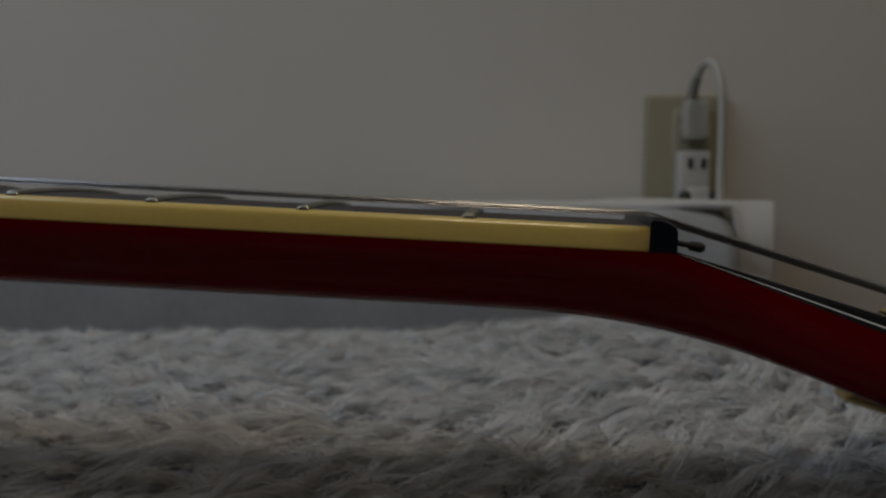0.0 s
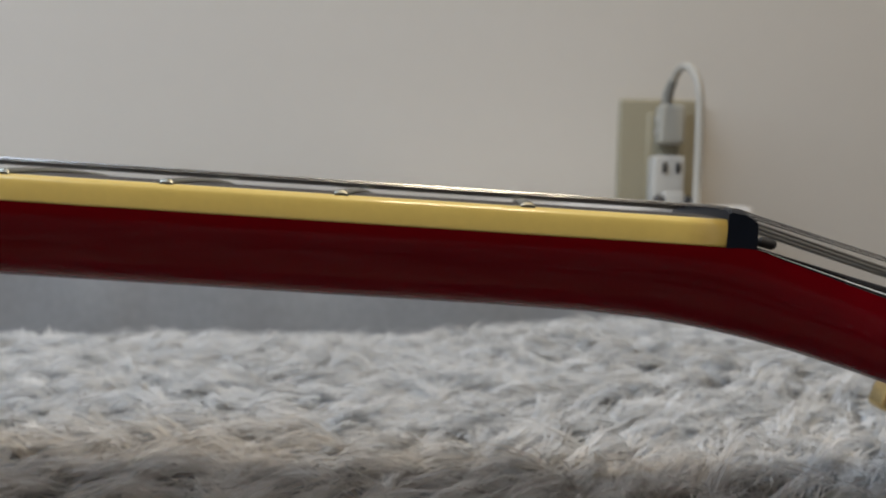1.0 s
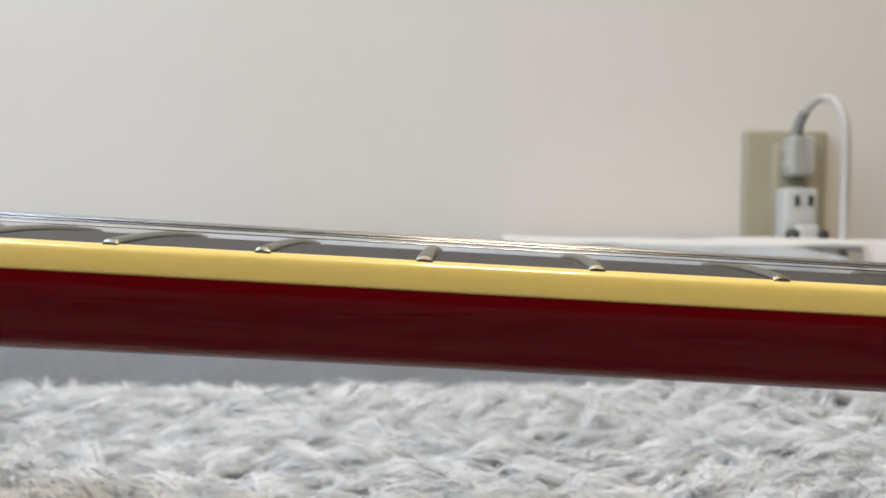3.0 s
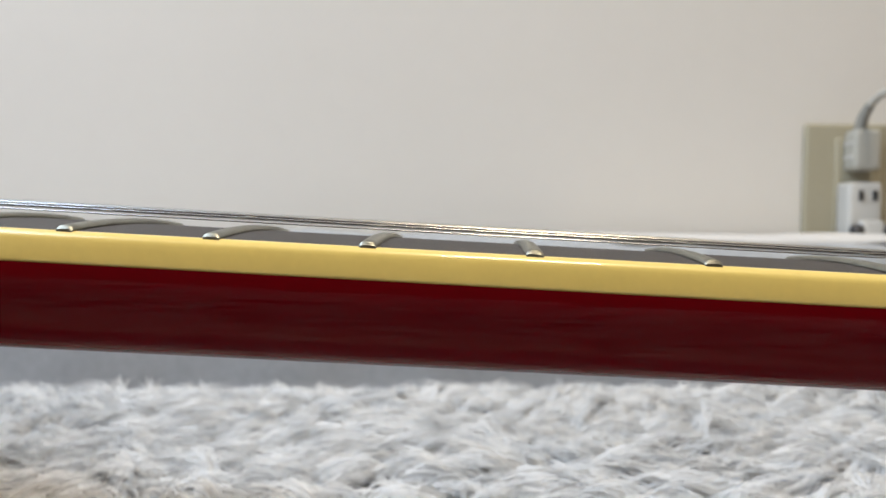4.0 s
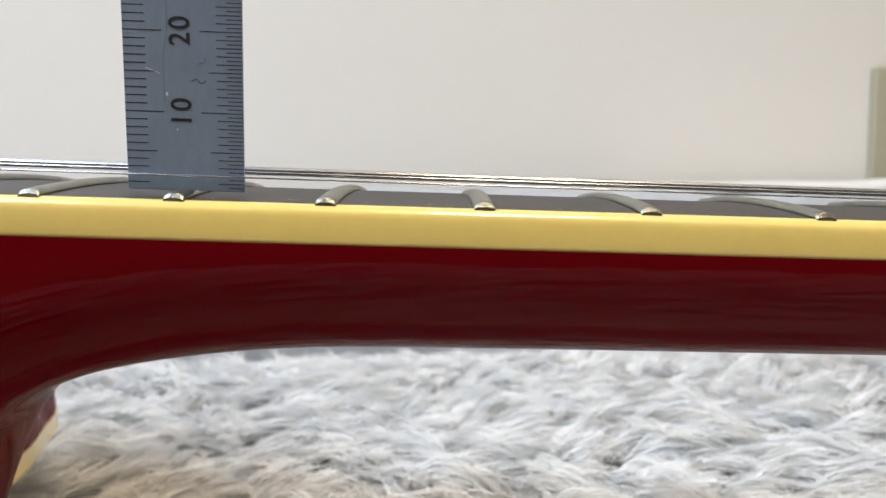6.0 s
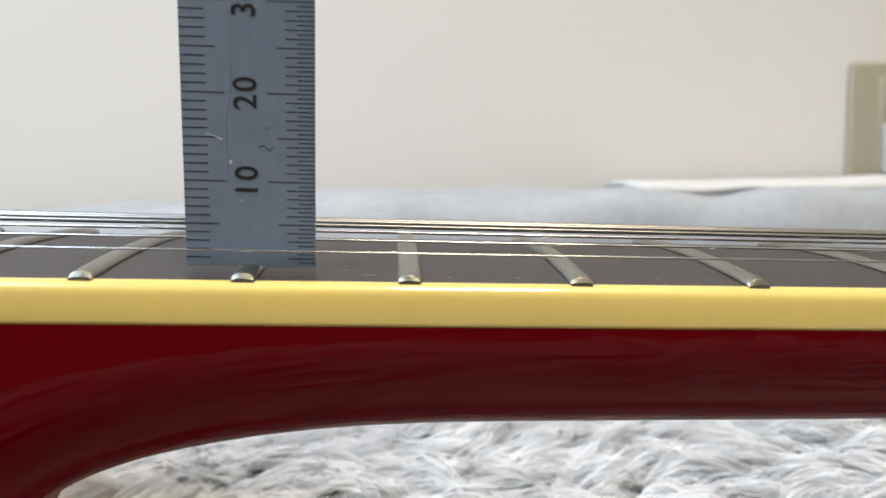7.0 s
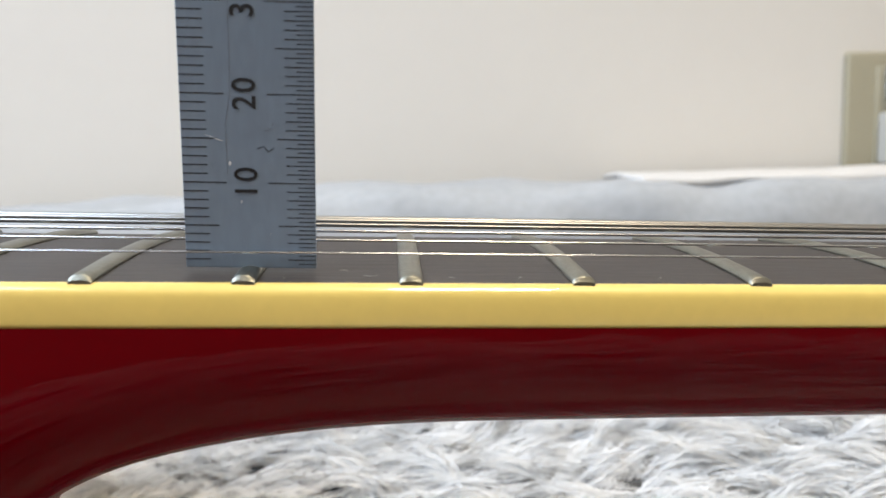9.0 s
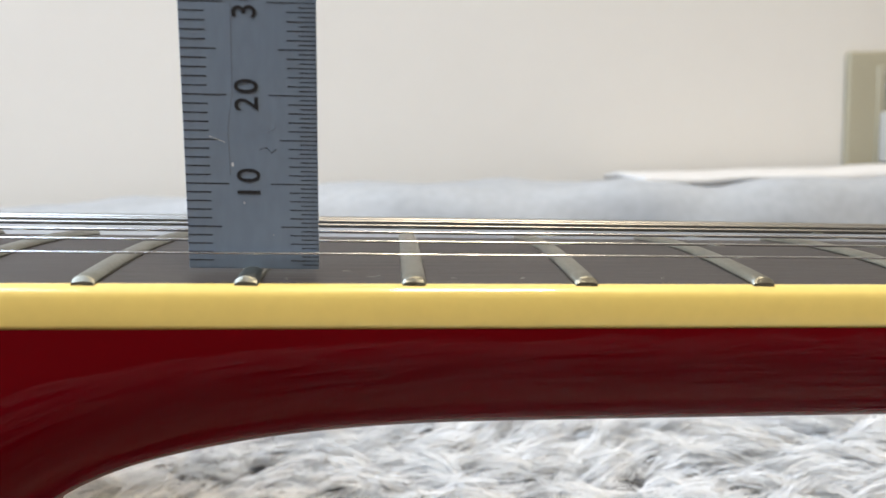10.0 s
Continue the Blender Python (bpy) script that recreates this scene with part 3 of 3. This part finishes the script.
def body():
    half = [(-0.43, 0.0275), (-0.405, 0.032), (-0.393, 0.040), (-0.3835, 0.052), (-0.3815, 0.062), (-0.386, 0.084), (-0.397, 0.112), (-0.44, 0.137), (-0.50, 0.146), (-0.56, 0.138),
            (-0.61, 0.141), (-0.67, 0.178), (-0.75, 0.203), (-0.83, 0.186), (-0.88, 0.125), (-0.90, 0.05), (-0.902, 0.0)]
    side = [(p.x, p.y) for p in smooth_path([(x, y, 0) for x, y in half], 6)]
    outline = side + [(x, -y) for x, y in side[-2::-1]]
    cx, cy = -0.66, 0.0

    def ring(z, inset):
        out = []
        k = len(outline)
        for j in range(k):
            a, b = Vector(outline[j - 1]), Vector(outline[(j + 1) % k])
            d = (b - a).normalized()
            nrm = Vector((d.y, -d.x))
            p = Vector(outline[j]) + nrm * (inset if nrm.dot(Vector(outline[j]) - Vector((cx, cy))) < 0 else -inset)
            out.append((p.x, p.y, z))
        return out
    def arch(part_in, deep):
        return [(cx + (x - cx) * part_in, y * part_in, low - deep) for x, y in outline]
    top, low = -0.016, -0.070
    v, f = loft([ring(low + 0.0065, 0.0), ring(low + 0.012, 0.0), ring((top + low) / 2, 0.0), ring(top - 0.006, 0), ring(top - 0.002, 0.0005), ring(top, 0.002)])
    b = mesh_of("body", v, f, CHERRY, False, guitar, "glossy cherry red hollow body with rounded horns")
    b.matrix_basis = pose(-0.36, 0, 0, 0, -4.3, 0) @ pose(0.36, 0, 0)
    v, f = loft([arch(0.30, 0.011), arch(0.55, 0.008), arch(0.8, 0.0035), ring(low, 0.0022), ring(low + 0.0008, 0.0006), ring(low + 0.002, -0.0002), ring(low + 0.0064, -0.0002)])
    mesh_of("body_binding", v, f, CREAM, False, b, "cream binding round the back edge")
    v, f = turned([(0.0, 0), (0.0078, 0), (0.0076, 0.0020), (0.0046, 0.0040), (0.0048, 0.0075), (0.0080, 0.0098), (0.0083, 0.0132), (0.0074, 0.0143), (0.0, 0.0145)], pose(-0.3818, 0.060, -0.0370, 0, 90, 0))
    mesh_of("strap_button", v, f, GOLD, True, b, "gold strap button on the horn")
    part("bridge", block(-0.637, -0.037, -0.037, -0.622, 0.037, 0.0036, 0.002, 3), GOLD, guitar, "gold bridge", smooth=True)


body()


def lint(x, y, size, seed):
    """A curl of dust lying on the fingerboard."""
    rng = random.Random(seed)
    pts, a = [(x, y)], rng.uniform(0, 6)
    for k in range(7):
        a += rng.uniform(-0.2, 1.0)
        pts.append((pts[-1][0] + math.cos(a) * size / 7, pts[-1][1] + math.sin(a) * size / 7))
    v, f = tube([(px, py, crown(px, py) + 0.00005) for px, py in pts], 0.00003, 4)
    ob = tagged(mesh_of("lint", v, f, LINT), "tiny pale curl of lint lying on the fingerboard", "lint", "lint on the fingerboard")
    ob.matrix_world = NECK


for k, (lx, ly, ls) in enumerate(((-0.3010, -0.0215, 0.0022), (-0.3030, -0.0190, 0.0014), (-0.2830, -0.0222, 0.0010), (-0.2905, -0.0225, 0.0008), (-0.3100, -0.0235, 0.0009), (-0.2660, -0.0215, 0.0008))):
    lint(lx, ly, ls, k)


# ---- ruler ----
def ruler():
    thing = tagged(new("steel_ruler"), "satin steel ruler standing upright on a fret between the strings", "ruler")
    thing.matrix_world = NECK @ pose(-0.3216, -0.0203, 0.00112, 6.5, 0.25, -1.0)
    w, ln, th = 0.015, 0.150, 0.0005
    part("blade", block(0, 0, 0, w, th, ln, 0.00012, 2), RULER, thing)

    def tick_mesh(long, thick):
        bm = block(0, -0.00003, -thick, long, 0.00008, thick)
        me = bpy.data.meshes.new("tick")
        bm.to_mesh(me)
        bm.free()
        me.materials.append(INK)
        return me

    def tick(me, x, z):
        ob = new("tick", me)
        ob.parent = thing
        ob.location = (x, 0, z)
    lengths = {10: 0.0049, 5: 0.0039, 1: 0.0028}
    kinds = {k: tick_mesh(e, 0.00006) for k, e in lengths.items()}
    for k in range(1, 149):
        tick(kinds[10 if k % 10 == 0 else 5 if k % 5 == 0 else 1], 0.00005, k * 0.001)
    lengths = {20: 0.0053, 10: 0.0042, 2: 0.0032, 1: 0.0019}
    kinds = {k: tick_mesh(e, 0.00005) for k, e in lengths.items()}
    for k in range(1, 150):
        step = 20 if k % 20 == 0 else 10 if k % 10 == 0 else 2 if k % 2 == 0 else 1
        tick(kinds[step], w - 0.00005 - lengths[step], k * 0.0005)
    for k in range(75, 149):
        step = 20 if k % 10 == 0 else 10 if k % 5 == 0 else 2
        tick(kinds[step], w - 0.00005 - lengths[step], k * 0.001)
    for k in range(1, 15):
        cu = bpy.data.curves.new("number", "FONT")
        cu.body, cu.size, cu.align_x, cu.align_y, cu.extrude = str(10 * k), 0.0037, "CENTER", "CENTER", 0.00003
        cu.offset, cu.space_character = 0.000035, 1.14
        tmp = bpy.data.objects.new("number", cu)
        me = bpy.data.meshes.new_from_object(tmp)
        bpy.data.objects.remove(tmp)
        me.materials.append(INK)
        ob = new("number", me)
        ob.parent = thing
        ob.matrix_basis = Matrix.Translation((0.0073, -0.00004, 0.010 * k)) @ pose(0, 0, 0, 90) @ pose(0, 0, 0, 0, 0, 90) @ Matrix.Diagonal((0.92, 1.0, 1, 1))
    # scratches and specks on the steel
    rng = random.Random(4)

    def scratch(name, pts, r, mat, label):
        v, f = tube([(x, -0.00002, z) for x, z in pts], r, 4)
        mesh_of(name, v, f, mat, False, thing, label)
    scratch("scratch", [(0.0051, 0.011), (0.0050, 0.0165), (0.0056, 0.020), (0.0057, 0.030)], 0.00003, SCRATCH, "long faint scratch")
    scratch("scratch", [(0.0085, 0.0139), (0.0092, 0.0142), (0.0098, 0.0136), (0.0104, 0.0140)], 0.000035, INK, "dark dent in the steel")
    scratch("scratch", [(0.0094, 0.0160), (0.0102, 0.0163), (0.0103, 0.0168)], 0.00004, SCRATCH, "small dark scratch")
    scratch("scratch", [(0.0028, 0.0154), (0.0046, 0.0147)], 0.00003, FLECK, "pale scratch")
    for x, z, r in ((0.0054, 0.0122, 0.00016), (0.0066, 0.0078, 0.00009), (0.0098, 0.0041, 0.00005)):
        v, f = turned([(0.0, 0), (r * 0.8, 0), (r, 0.00002), (0.0, 0.00004)], pose(x, -0.00001, z, 90), 7)
        mesh_of("fleck", [(p[0], p[1], z + (p[2] - z) * 1.7) for p in v], f, FLECK, False, thing, "tiny pale fleck")


ruler()
